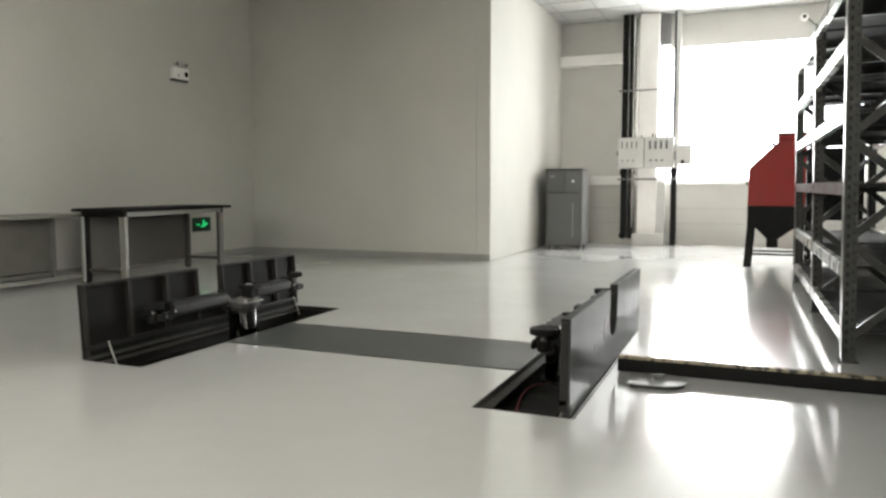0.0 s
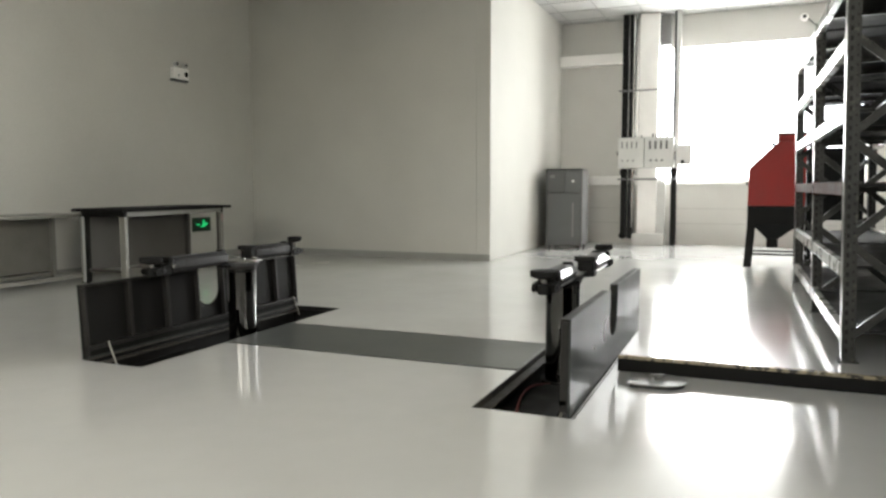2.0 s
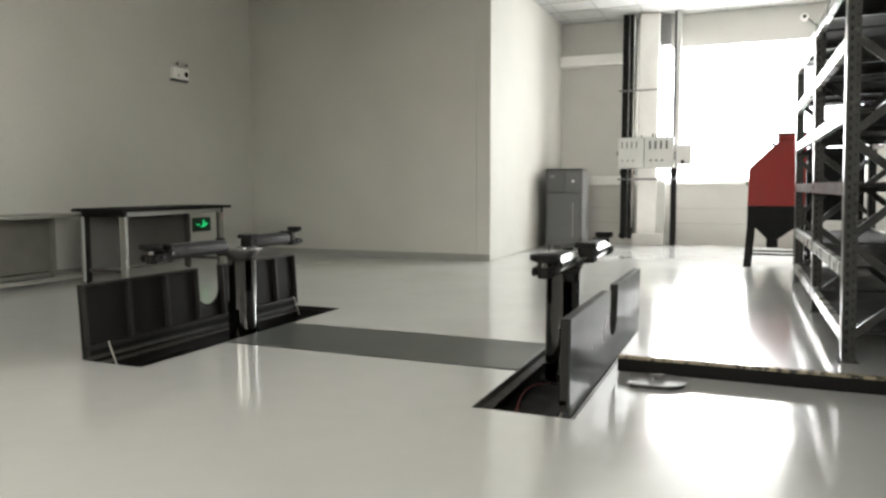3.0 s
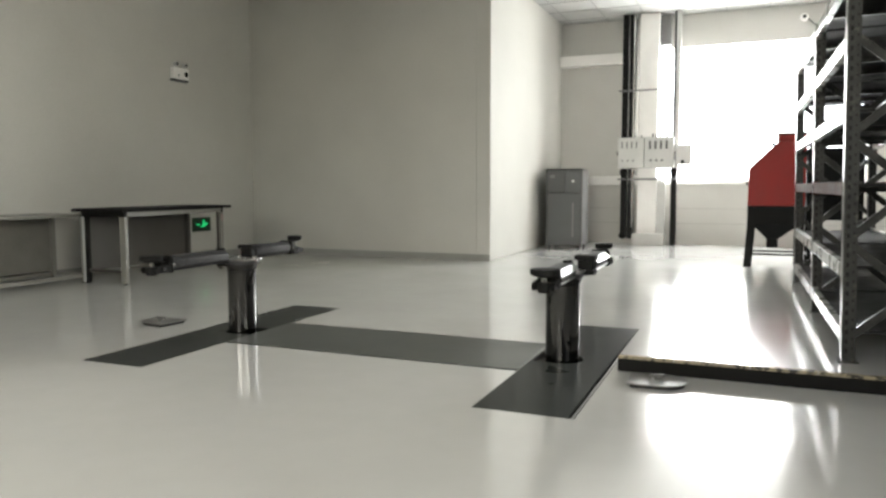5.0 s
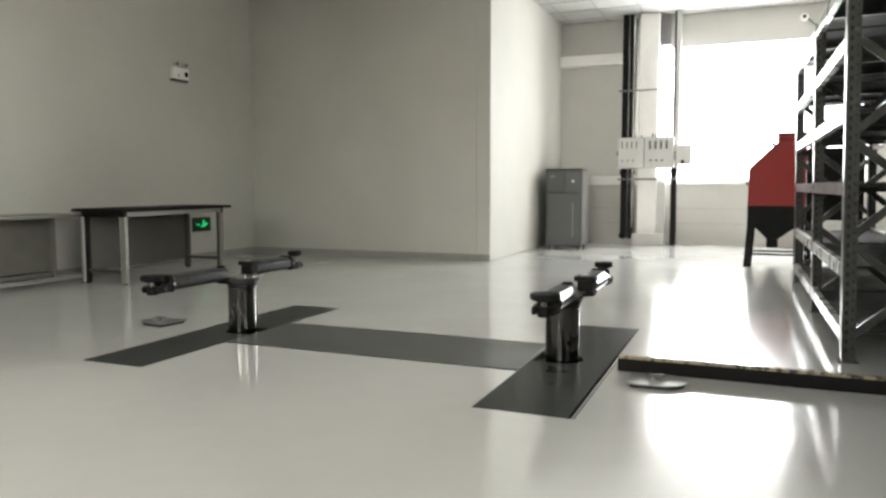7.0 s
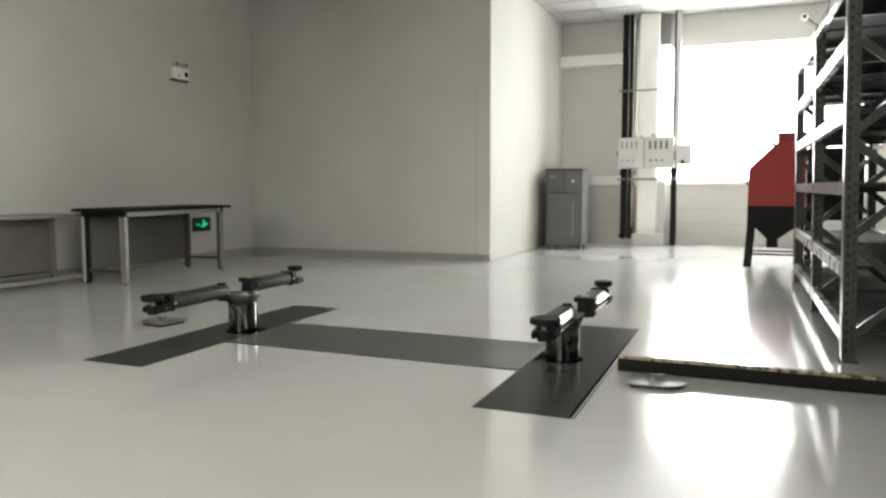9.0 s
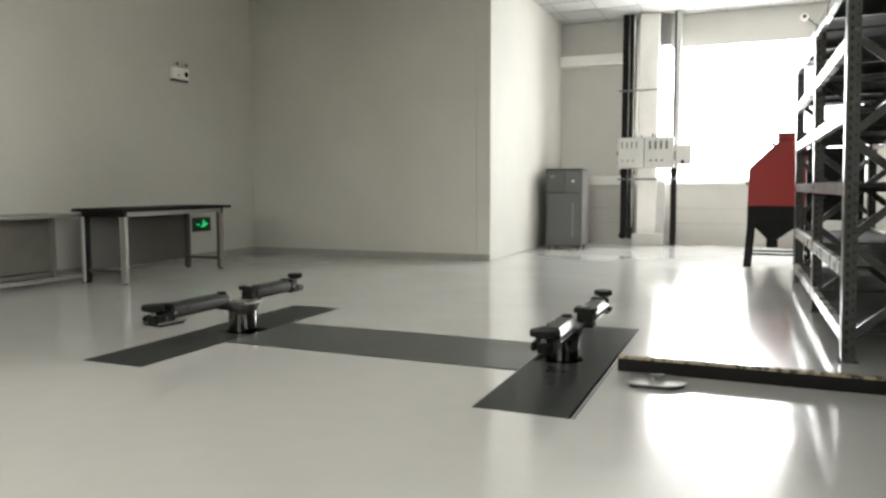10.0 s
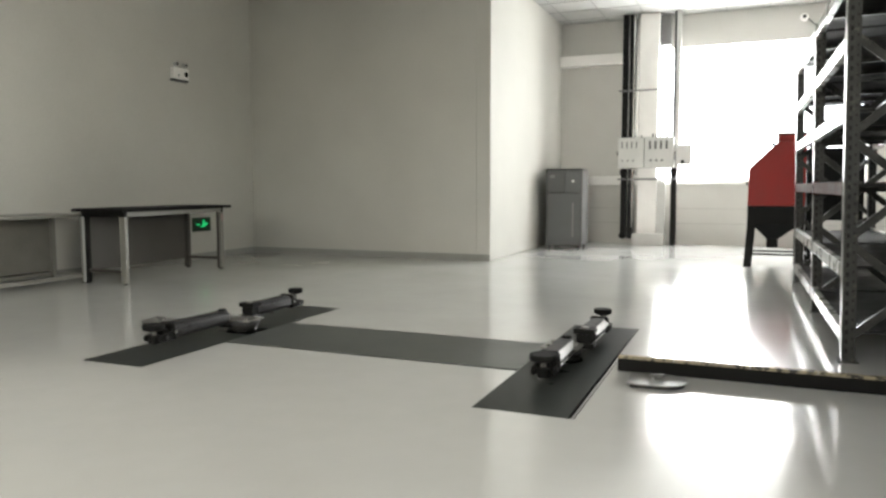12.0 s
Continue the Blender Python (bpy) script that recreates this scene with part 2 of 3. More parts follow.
def build_ceiling():
    bm = B()
    box(bm, XL - 0.2, XR + 0.2, YREAR - 0.25, YB + 0.25, ZC + 0.01, ZC + 0.15)
    setting("ceiling", bm, CEIL, "white suspended ceiling of square boards", "ceiling")
    bm = B()
    x = XS + 0.17
    while x < XR:
        box(bm, x - 0.008, x + 0.008, YREAR, YB, ZC, ZC + 0.008)
        x += 0.655
    y = YB - 0.30
    while y > 2:
        box(bm, XS, XR, y - 0.008, y + 0.008, ZC + 0.001, ZC + 0.0085)
        y -= 0.655
    setting("ceiling_grid", bm, TBAR, "thin grey bars between ceiling boards", "ceiling")


def build_trim():
    bm = B()
    box(bm, XL, XS - 0.004, YW - 0.012, YW, 0.0, 0.09, 0.003)
    setting("baseboard", bm, SKIRT, "grey painted baseboard along the wall", "baseboard")
    bm = B()
    box(bm, XL, XL + 0.012, YREAR, YW - 0.012, 0.0, 0.09, 0.003)
    setting("baseboard_west", bm, SKIRT, "grey painted baseboard along the wall", "baseboard")
    # conduit trunking high on the window wall and a ledge under sill height
    setting("trim_trunking", box(B(), XS, -2.12, YB - 0.16, YB, 3.155, 3.345, 0.012), WHITE, "white boxed trunking high on the wall", "trim")
    setting("trim_ledge", box(B(), XS, WX0 - 0.1, YB - 0.10, YB, 1.04, 1.20, 0.01), WHITE, "white boxed trunking at sill height", "trim")
    bm = B()
    for z in (0.36, 0.62):
        box(bm, XS, XR, YB - 0.006, YB, z, z + 0.012)
    setting("trim_lines", bm, JOINT, "thin grey joint strips on the wall", "trim")
    setting("trim_downstand", box(B(), WX0 - 0.05, WX0 + 0.2, YB - 0.2, YB, WZ1 + 0.02, ZC - 0.02, 0.01), CAB_SIDE, "grey boxed duct above the window", "trim")


PLX, PLY0, PLY1, PLZ = -0.63, 3.984, 9.05, 0.085


def build_platform():
    bm = box(B(), PLX, XR, PLY0 + 0.012, PLY1, -0.01, PLZ - 0.002)
    p = setting("platform", bm, EPOXY, "low raised grey floor slab with a dark edge", "platform")
    part("step_face", box(B(), PLX - 0.002, XR, PLY0, PLY0 + 0.011, 0.001, PLZ - 0.012, 0.002), STEP, p, "black painted step face")
    # chipped nosing in uneven lengths
    rng = random.Random(4)
    x = PLX
    while x < XR - 0.05:
        w = rng.uniform(0.22, 0.5)
        d = rng.uniform(0.028, 0.045)
        outline = [(x, PLY0 - 0.004)]
        outline.append((min(x + w, XR), PLY0 - 0.004))
        steps = 7
        for i in range(steps + 1):
            outline.append((min(x + w, XR) - (min(x + w, XR) - x) * i / steps, PLY0 + d + rng.uniform(-0.010, 0.010)))
        part("nosing", slab(B(), outline, "z", PLZ - 0.012, PLZ + 0.003), NOSING, p, "worn yellow step nosing")
        x += w + 0.004


build_floor()
build_walls()
build_window()
build_outside()
build_ceiling()
build_trim()
build_platform()


# ---------------------------------------------------------------- the lift
def cover_outline(width, inner):
    """The cover in its own space: hinge along y at u = 0, slot for the post from the free edge."""
    n = 14
    y0, y1 = PY0 + 0.006, PY1 - 0.006
    r, c = 0.122, inner
    pts = [(0.0, y0), (width, y0), (width, CY - r)]
    for i in range(n + 1):
        a = radians(-90 - 180 * i / n)
        pts.append((c + r * math.cos(a), CY + r * math.sin(a)))
    pts += [(width, CY + r), (width, y1), (0.0, y1)]
    return pts


def build_cassette(x0, x1, hinge_left, label):
    """A pit with its steel frame, its hinged cover and the fittings in it. Returns the cassette and its cover."""
    c = thing("lift_cassette", pose(0, 0, 0), label, "vehicle lift", "lift cassettes in the floor")
    d = 0.42
    bm = B()
    t = 0.02
    box(bm, x0, x1, PY0 - t, PY0, -d, -0.003)
    box(bm, x0, x1, PY1, PY1 + t, -d, -0.003)
    box(bm, x0 - t, x0, PY0 - t, PY1 + t, -d, -0.003)
    box(bm, x1, x1 + t, PY0 - t, PY1 + t, -d, -0.003)
    box(bm, x0, x1, PY0, PY1, -d - t, -d)
    part("pit_lining", bm, PIT, c, "near-black pit lining")
    bm = B()
    for a, b in ((x0, x0 + 0.055), (x1 - 0.035, x1)):
        box(bm, a, b, PY0, PY1, -0.045, -0.032, 0.002)
        box(bm, a if a == x0 else b - 0.006, a + 0.006 if a == x0 else b, PY0, PY1, -0.032, -0.001)
    part("ledge", bm, LEDGE, c, "steel angle ledge round the pit")
    for a, b in ((PY0 + 0.002, PY0 + 0.03), (PY1 - 0.03, PY1 - 0.002)):
        part("end_ledge", box(B(), x0 + 0.036, x1 - 0.036, a, b, -0.05, -0.03, 0.002), COVER_IN, c)
    if not hinge_left:
        part("hinge_strip", box(B(), x1 - 0.018, x1 - 0.005, PY0 + 0.004, PY1 - 0.004, -0.03, -0.001, 0.002), EDGE, c, "rubbed steel hinge strip")
    mid = CLX if hinge_left else CRX
    part("side_channel", box(B(), mid + 0.13, mid + 0.16, PY0 + 0.03, PY1 - 0.03, -0.16, -0.10, 0.004), COVER_IN, c)
    part("floor_plate", box(B(), x0 + 0.02, x1 - 0.02, PY0 + 0.05, CY - 0.2, -0.12, -0.105, 0.003), COVER_IN, c)
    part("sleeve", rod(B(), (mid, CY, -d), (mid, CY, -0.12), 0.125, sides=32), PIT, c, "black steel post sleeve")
    # hinge tube
    hx = x0 + 0.012 if hinge_left else x1 - 0.012
    part("hinge_bar", rod(B(), (hx, PY0 + 0.05, -0.022), (hx, PY1 - 0.05, -0.022), 0.011, sides=20), BLACK, c)
    # cover: lying flat it reaches from the hinge to the other edge
    w = x1 - x0 - (0.010 if hinge_left else 0.038)
    inner = (CLX - x0) if hinge_left else (x1 - 0.03 - CRX)
    s = 1 if hinge_left else -1
    cover = part("cover", B_plate(w, inner - 0.006, s), STEEL_PLATE, c, "dark steel hinged cover with a rounded slot")
    # thin inner sheet, darker than the plate's outer side
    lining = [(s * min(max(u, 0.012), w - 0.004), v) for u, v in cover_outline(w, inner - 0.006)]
    part("inner_face", slab(B(), lining, "z", -0.0135, -0.0102), COVER_IN, cover, "inner face, darker than the outer plate")
    y0, y1 = PY0 + 0.012, PY1 - 0.012
    under = -0.0135

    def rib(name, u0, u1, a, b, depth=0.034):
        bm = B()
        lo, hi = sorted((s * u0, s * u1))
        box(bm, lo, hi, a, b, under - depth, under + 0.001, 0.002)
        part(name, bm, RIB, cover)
    rib("hinge_rail", 0.05, 0.075, y0, y1)
    rib("free_rail", w - 0.016, w - 0.002, y0, CY - 0.135)
    rib("free_rail", w - 0.016, w - 0.002, CY + 0.135, y1)
    rib("end_rail", 0.02, w - 0.018, y0, y0 + 0.016)
    rib("end_rail", 0.02, w - 0.018, y1 - 0.016, y1)
    for a in (CY - 0.14, CY + 0.128):
        rib("slot_rail", 0.078, w - 0.004, a, a + 0.014)
    for a in (PY0 + 0.34, PY0 + 0.66, PY1 - 0.62, PY1 - 0.30):
        rib("rib", 0.078, w - 0.018, a, a + 0.03)
    for a in (PY0 + 0.16, PY1 - 0.07):
        bm = rod(B(), (s * 0.085, a, under - 0.03), (s * -0.07, a + 0.015, -0.085), 0.006, sides=20)
        part("stay_rod", bm, LEG, cover, "pale steel stay rod")
    return c, cover


def B_plate(w, inner, s):
    bm = B()
    pts = [(s * u, v) for u, v in cover_outline(w, inner)]
    return slab(bm, pts, "z", -0.010, 0.0)


left_cassette, left_cover = build_cassette(LX0, LX1, True, "dark steel in-floor lift cassette with hinged cover")
right_cassette, right_cover = build_cassette(RX0, RX1, False, "dark steel in-floor lift cassette beside the raised slab")

# red hose in the pit
HOSE_LINE = ((-0.985, 3.25, -0.13), (-1.055, 3.55, -0.09), (-1.066, 3.80, -0.085), (-1.02, 4.02, -0.12))
cu = bpy.data.curves.new("hose", "CURVE")
cu.dimensions = "3D"
cu.bevel_depth = 0.007
cu.bevel_resolution = 3
sp = cu.splines.new("BEZIER")
sp.bezier_points.add(3)
for bp_, co_ in zip(sp.bezier_points, HOSE_LINE):
    bp_.co = co_
    bp_.handle_left_type = bp_.handle_right_type = "AUTO"
cu.materials.append(HOSE)
hose = new("hose", cu)
hose.parent = right_cassette
hose["label"] = "red hydraulic hose"

# plate over the trench between the pits
bm = box(B(), LX1 + 0.004, RX0 - 0.004, 3.791, 4.514, 0.0005, 0.005, 0.001)
trench = tagged(finish("trench_plate", bm, TRENCH), "dark grey steel plate over the trench between lift pits", "cover plate")
for ya, yb in ((3.783, 3.7905), (4.5145, 4.521)):
    part("seam", box(B(), LX1 + 0.004, RX0 - 0.004, ya, yb, 0.0003, 0.0015), BLACK, trench, "dark seam round the plate")


def build_post(x, arms, strips, label):
    """A lift post with its head and two swing arms; z = 0 is the top of the head.
    arms: for each, x of its line, y of the pad, lift and radius of the pad, height, y where its tube begins."""
    p = thing("lift_post", pose(x, CY, 0.2), label, "vehicle lift", "lift posts")
    part("piston", rod(B(), (0, 0, -0.95), (0, 0, -0.062), 0.0985, sides=64, bevel=0.003), CHROME, p, "bright ground steel piston")
    part("collar", rod(B(), (0, 0, -0.0615), (0, 0, -0.036), 0.104, sides=48, bevel=0.004), RIB, p, "dark collar ring")
    part("wiper_ring", rod(B(), (0, 0, -0.078), (0, 0, -0.070), 0.1005, sides=48, bevel=0.002), BLACK, p)
    bm = rod(B(), (0, 0, -0.035), (0, 0, -0.010), 0.118, sides=48, bevel=0.005)
    part("head", bm, ARM, p, "grey steel head plate")
    part("head_cap", box(B(), -0.112, 0.112, -0.092, 0.092, -0.0095, 0.0, 0.004), WORN, p, "rubbed bare steel cap")
    for bx in (-0.07, 0.07):
        for by in (-0.06, 0.06):
            part("bolt", rod(B(), (bx, by, 0), (bx, by, 0.014), 0.013, sides=6, bevel=0.002), BRIGHT, p)
    for ax, ay, lift, pr, dz, start in arms:
        s = 1 if ay > 0 else -1
        y = abs(ay)

        def along(a, b):
            return sorted((s * a, s * b))
        a = part("arm", arm_tube(ax, s, y, start), ARM, p, "grey enamelled swing arm")
        a.location.z = dz
        # bright strips standing in for the window's glint: the tube's shoulder and lower corner
        for side in strips:
            for z, tilt, half in ((0.0265, 48, 0.025), (-0.035, -48, 0.013)):
                strip = box(B(), -half, half, *along(start + 0.02, y - 0.125), -0.002, 0.002, 0.001, pose(ax + side * 0.0465, 0, z, 0, side * tilt, 0))
                part("glint_strip", strip, EDGE, a, "bright strip for the window's glint")
        # end ring of the tube, and its screws
        bm = box(B(), ax - 0.060, ax + 0.060, *along(y - 0.135, y - 0.098), -0.055, 0.056, 0.018)
        part("end_ring", bm, BLACK, a, "black end ring of the tube")
        for k in (-1, 1):
            part("screw", rod(B(), (ax + k * 0.06, s * (y - 0.117), 0.0), (ax + k * 0.068, s * (y - 0.117), 0.0), 0.010, sides=12), BRIGHT, a)
        if s > 0:
            # forked hinge block: two cheeks round a pin
            part("upper_cheek", box(B(), ax - 0.062, ax + 0.062, *along(start - 0.075, start + 0.03), 0.028, 0.058, 0.006), BLACK, a, "black upper hinge cheek")
            part("lower_cheek", box(B(), ax - 0.055, ax + 0.055, *along(start - 0.068, start + 0.03), -0.058, -0.030, 0.006), BLACK, a, "black lower hinge cheek")
            part("hinge_web", box(B(), ax - 0.045, ax + 0.045, *along(start - 0.060, start + 0.02), -0.030, 0.028, 0.004), BLACK, a)
            part("pivot", rod(B(), (ax, s * (start - 0.035), -0.066), (ax, s * (start - 0.035), 0.066), 0.024, sides=24, bevel=0.005), WORN, a, "worn steel pivot pin")
        else:
            part("pivot", rod(B(), (ax, s * (start + 0.02), -0.062), (ax, s * (start + 0.02), 0.060), 0.030, sides=24, bevel=0.006), BLACK, a, "black pivot pin")
            part("lug", box(B(), ax + 0.020, ax + 0.075, *along(start - 0.035, start + 0.045), -0.062, -0.047, 0.004), BLACK, a)
        # telescopic nose with its fork, carrying the pad
        part("nose", box(B(), ax - 0.036, ax + 0.036, *along(y - 0.16, y - 0.045), -0.036, 0.020, 0.008), BLACK, a, "black telescopic nose")
        for k in (-1, 1):
            cheek = slab(B(), [(s * (y - 0.10), -0.048), (s * (y + 0.018), -0.046), (s * (y + 0.030), -0.022), (s * (y + 0.012), -0.006), (s * (y - 0.10), 0.004)], "x", ax + k * 0.050 - 0.009, ax + k * 0.050 + 0.009)
            part("fork_cheek", cheek, BLACK, a)
            part("fork_bolt", rod(B(), (ax + k * 0.058, s * (y - 0.045), -0.022), (ax + k * 0.068, s * (y - 0.045), -0.022), 0.013, sides=6), ARM, a, "grey bolt head")
        part("pad_holder", rod(B(), (ax, s * y, -0.058), (ax, s * y, -0.004), 0.033, 0.038, sides=24, bevel=0.005), BLACK, a)
        part("stem", rod(B(), (ax, s * y, -0.002), (ax, s * y, 0.048 + lift), 0.014, sides=20), WORN, a, "threaded steel stem")
        pad = part("pad", rod(B(), (ax, s * y, 0.050 + lift), (ax, s * y, 0.082 + lift), pr, sides=32, bevel=0.006), RUBBER, a, "round black rubber pad")
        part("pad_dish", rod(B(), (ax, s * y, 0.040 + lift), (ax, s * y, 0.0495 + lift), pr * 0.55, pr * 0.92, sides=32), BLACK, pad)
    return p


def arm_tube(ax, s, y, start):
    """An eight-sided tube with a seam flange near its root."""
    c, w, h = 0.024, 0.052, 0.045
    ring = [(-w, -h + c), (-w + c, -h), (w - c, -h), (w, -h + c), (w, h - c), (w - c, h), (-w + c, h), (-w, h - c)]
    bm = slab(B(), [(ax + u, v) for u, v in ring], "y", *sorted((s * start, s * (y - 0.10))))
    bmesh.ops.bevel(bm, geom=bm.edges[:], offset=0.004, segments=2, affect="EDGES", profile=0.5)
    box(bm, ax - 0.040, ax + 0.040, *sorted((s * (start + 0.02), s * (y - 0.16))), h - 0.002, h + 0.003, 0.001)
    return bm


left_post = build_post(CLX, ((-0.082, -0.755, -0.020, 0.068, 0.020, 0.10), (-0.06, 0.74, 0.002, 0.056, 0.030, 0.185)), (), "chrome in-floor lift post with folded grey arms")
right_post = build_post(CRX, ((0.035, -0.56, -0.018, 0.072, 0.008, 0.02), (0.108, 0.69, 0.004, 0.058, 0.030, 0.15)), (1,), "chrome in-floor lift post with folded grey arms")


def build_slot_plate(m, label):
    """The loose filler of a cover's slot: a plate rounded at one end, on a dark underside, with a small lifting ring."""
    p = thing("slot_plate", m, label, "cover plate", "loose slot plates")
    n = 12

    def outline(g):
        pts = [(-0.14 + g, -0.115 + g), (0.03, -0.115 + g)]
        for i in range(1, n):
            a = radians(-90 + 180 * i / n)
            pts.append((0.03 + (0.115 - g) * math.cos(a), (0.115 - g) * math.sin(a)))
        return pts + [(0.03, 0.115 - g), (-0.14 + g, 0.115 - g)]
    part("underside", slab(B(), outline(0.012), "z", 0.0, 0.016), BLACK, p, "black underside")
    part("plate", slab(B(), outline(0.0), "z", 0.016, 0.024), SLOT, p)
    bm = rod(B(), (0.0, 0, 0.024), (0.0, 0, 0.040), 0.016, sides=20)
    rod(bm, (-0.034, -0.01, 0.046), (0.034, 0.01, 0.046), 0.007, sides=20)
    rod(bm, (-0.034, -0.01, 0.046), (-0.040, -0.012, 0.027), 0.006, sides=20)
    part("ring", bm, SLOT, p, "small steel lifting ring")
    return p


build_slot_plate(pose(-0.40, 3.79, 0, 0, 0, 3), "loose steel plate with a rounded end by the step")
build_slot_plate(pose(-3.99, 4.135, 0, 0, 0, 172), "loose dark steel plate lying on the floor")


# ---------------------------------------------------------------- storage rack
def build_rack():
    r = thing("storage_rack", pose(0.475, 4.30, PLZ, 0, -1.2, 0.75), "olive grey steel storage rack with pale beams and empty shelves", "storage rack")
    depth, top = 0.6, 2.07
    frames = (0.0, 1.66, 3.42)
    levels = (0.10, 0.44, 0.867, 1.247, 1.607, 1.975)
    for y in frames:
        for x in (0.0, depth):
            bm = B()
            w, t = 0.06, 0.004
            box(bm, x - t / 2, x + w, y - w / 2, y - w / 2 + t, 0, top)
            box(bm, x - t / 2, x + w, y + w / 2 - t, y + w / 2, 0, top)
            box(bm, x - t / 2, x + t / 2, y - w / 2 + t, y + w / 2 - t, 0, top)
            for k in range(int(top / 0.075) - 1):
                z = 0.06 + 0.075 * k
                box(bm, x - t / 2 - 0.0015, x - t / 2, y - 0.012, y - 0.004, z, z + 0.035)
                box(bm, x - t / 2 - 0.0015, x - t / 2, y + 0.004, y + 0.012, z, z + 0.035)
            upright = part("upright", bm, RACK, r)
            # chipped sheet, coloured paler than the upright for the window's light on it
            part("front_face", box(B(), x - t / 2 - 0.0045, x - t / 2 - 0.002, y - w / 2, y + w / 2, 0.02, top, 0.001), FACE, upright, "chipped front face, paled for the window's light")
            bm = B()
            for k in range(int((top - 0.1) / 0.05)):
                z = 0.05 + 0.05 * k
                box(bm, x + 0.010, x + 0.024, y - w / 2 - 0.0006, y - w / 2 + 0.001, z, z + 0.024)
                box(bm, x + 0.040, x + 0.048, y - w / 2 - 0.0006, y - w / 2 + 0.001, z + 0.02, z + 0.032)
            tagged(part("perforation", bm, RIB, upright, "rows of dark slots punched in the steel"), kind="stuff")
            part("foot_plate", box(B(), x - 0.02, x + 0.075, y - 0.045, y + 0.045, 0, 0.006, 0.001), RACK, r)
        # cross bracing of the frame
        z = 0.12
        while z + 0.5 < top:
            for a, b in ((z, z + 0.5), (z + 0.5, z)):
                bm = B()
                off = 0.010 if a < b else -0.010
                v = Vector((depth - 0.02, 0, b - a))
                m = Matrix.Translation((0.03 + v.x / 2, y + off, (a + b) / 2)) @ Matrix.Rotation(-math.atan2(v.z, v.x), 4, "Y")
                box(bm, -v.length / 2, v.length / 2, -0.009, 0.009, -0.021, 0.021, 0.002, m)
                part("brace", bm, RACK, r)
            z += 0.53
    for i in (0, 1):
        y0, y1 = frames[i] + 0.03, frames[i + 1] - 0.03
        for k, z in enumerate(levels):
            for x in (-0.006, depth + 0.02):
                bm = B()
                box(bm, x, x + 0.042, y0, y1, z, z + 0.075, 0.005)
                box(bm, x - 0.003, x + 0.044, y0 - 0.004, y0 + 0.004, z - 0.012, z + 0.086, 0.001)
                box(bm, x - 0.003, x + 0.044, y1 - 0.004, y1 + 0.004, z - 0.012, z + 0.086, 0.001)
                part("beam", bm, BEAM_RED if k == 2 else BEAM, r, "faded red beam" if k == 2 else "")
            part("shelf", box(B(), 0.038, depth + 0.018, y0 + 0.006, y1 - 0.006, z + 0.045, z + 0.062, 0.002), SHELF, r, "grey sheet metal shelf")
            for c in (0.33, 0.66):
                yy = y0 + (y1 - y0) * c
                part("crossbar", box(B(), 0.038, depth + 0.018, yy - 0.015, yy + 0.015, z + 0.012, z + 0.044), RACK, r)
    return r


build_rack()


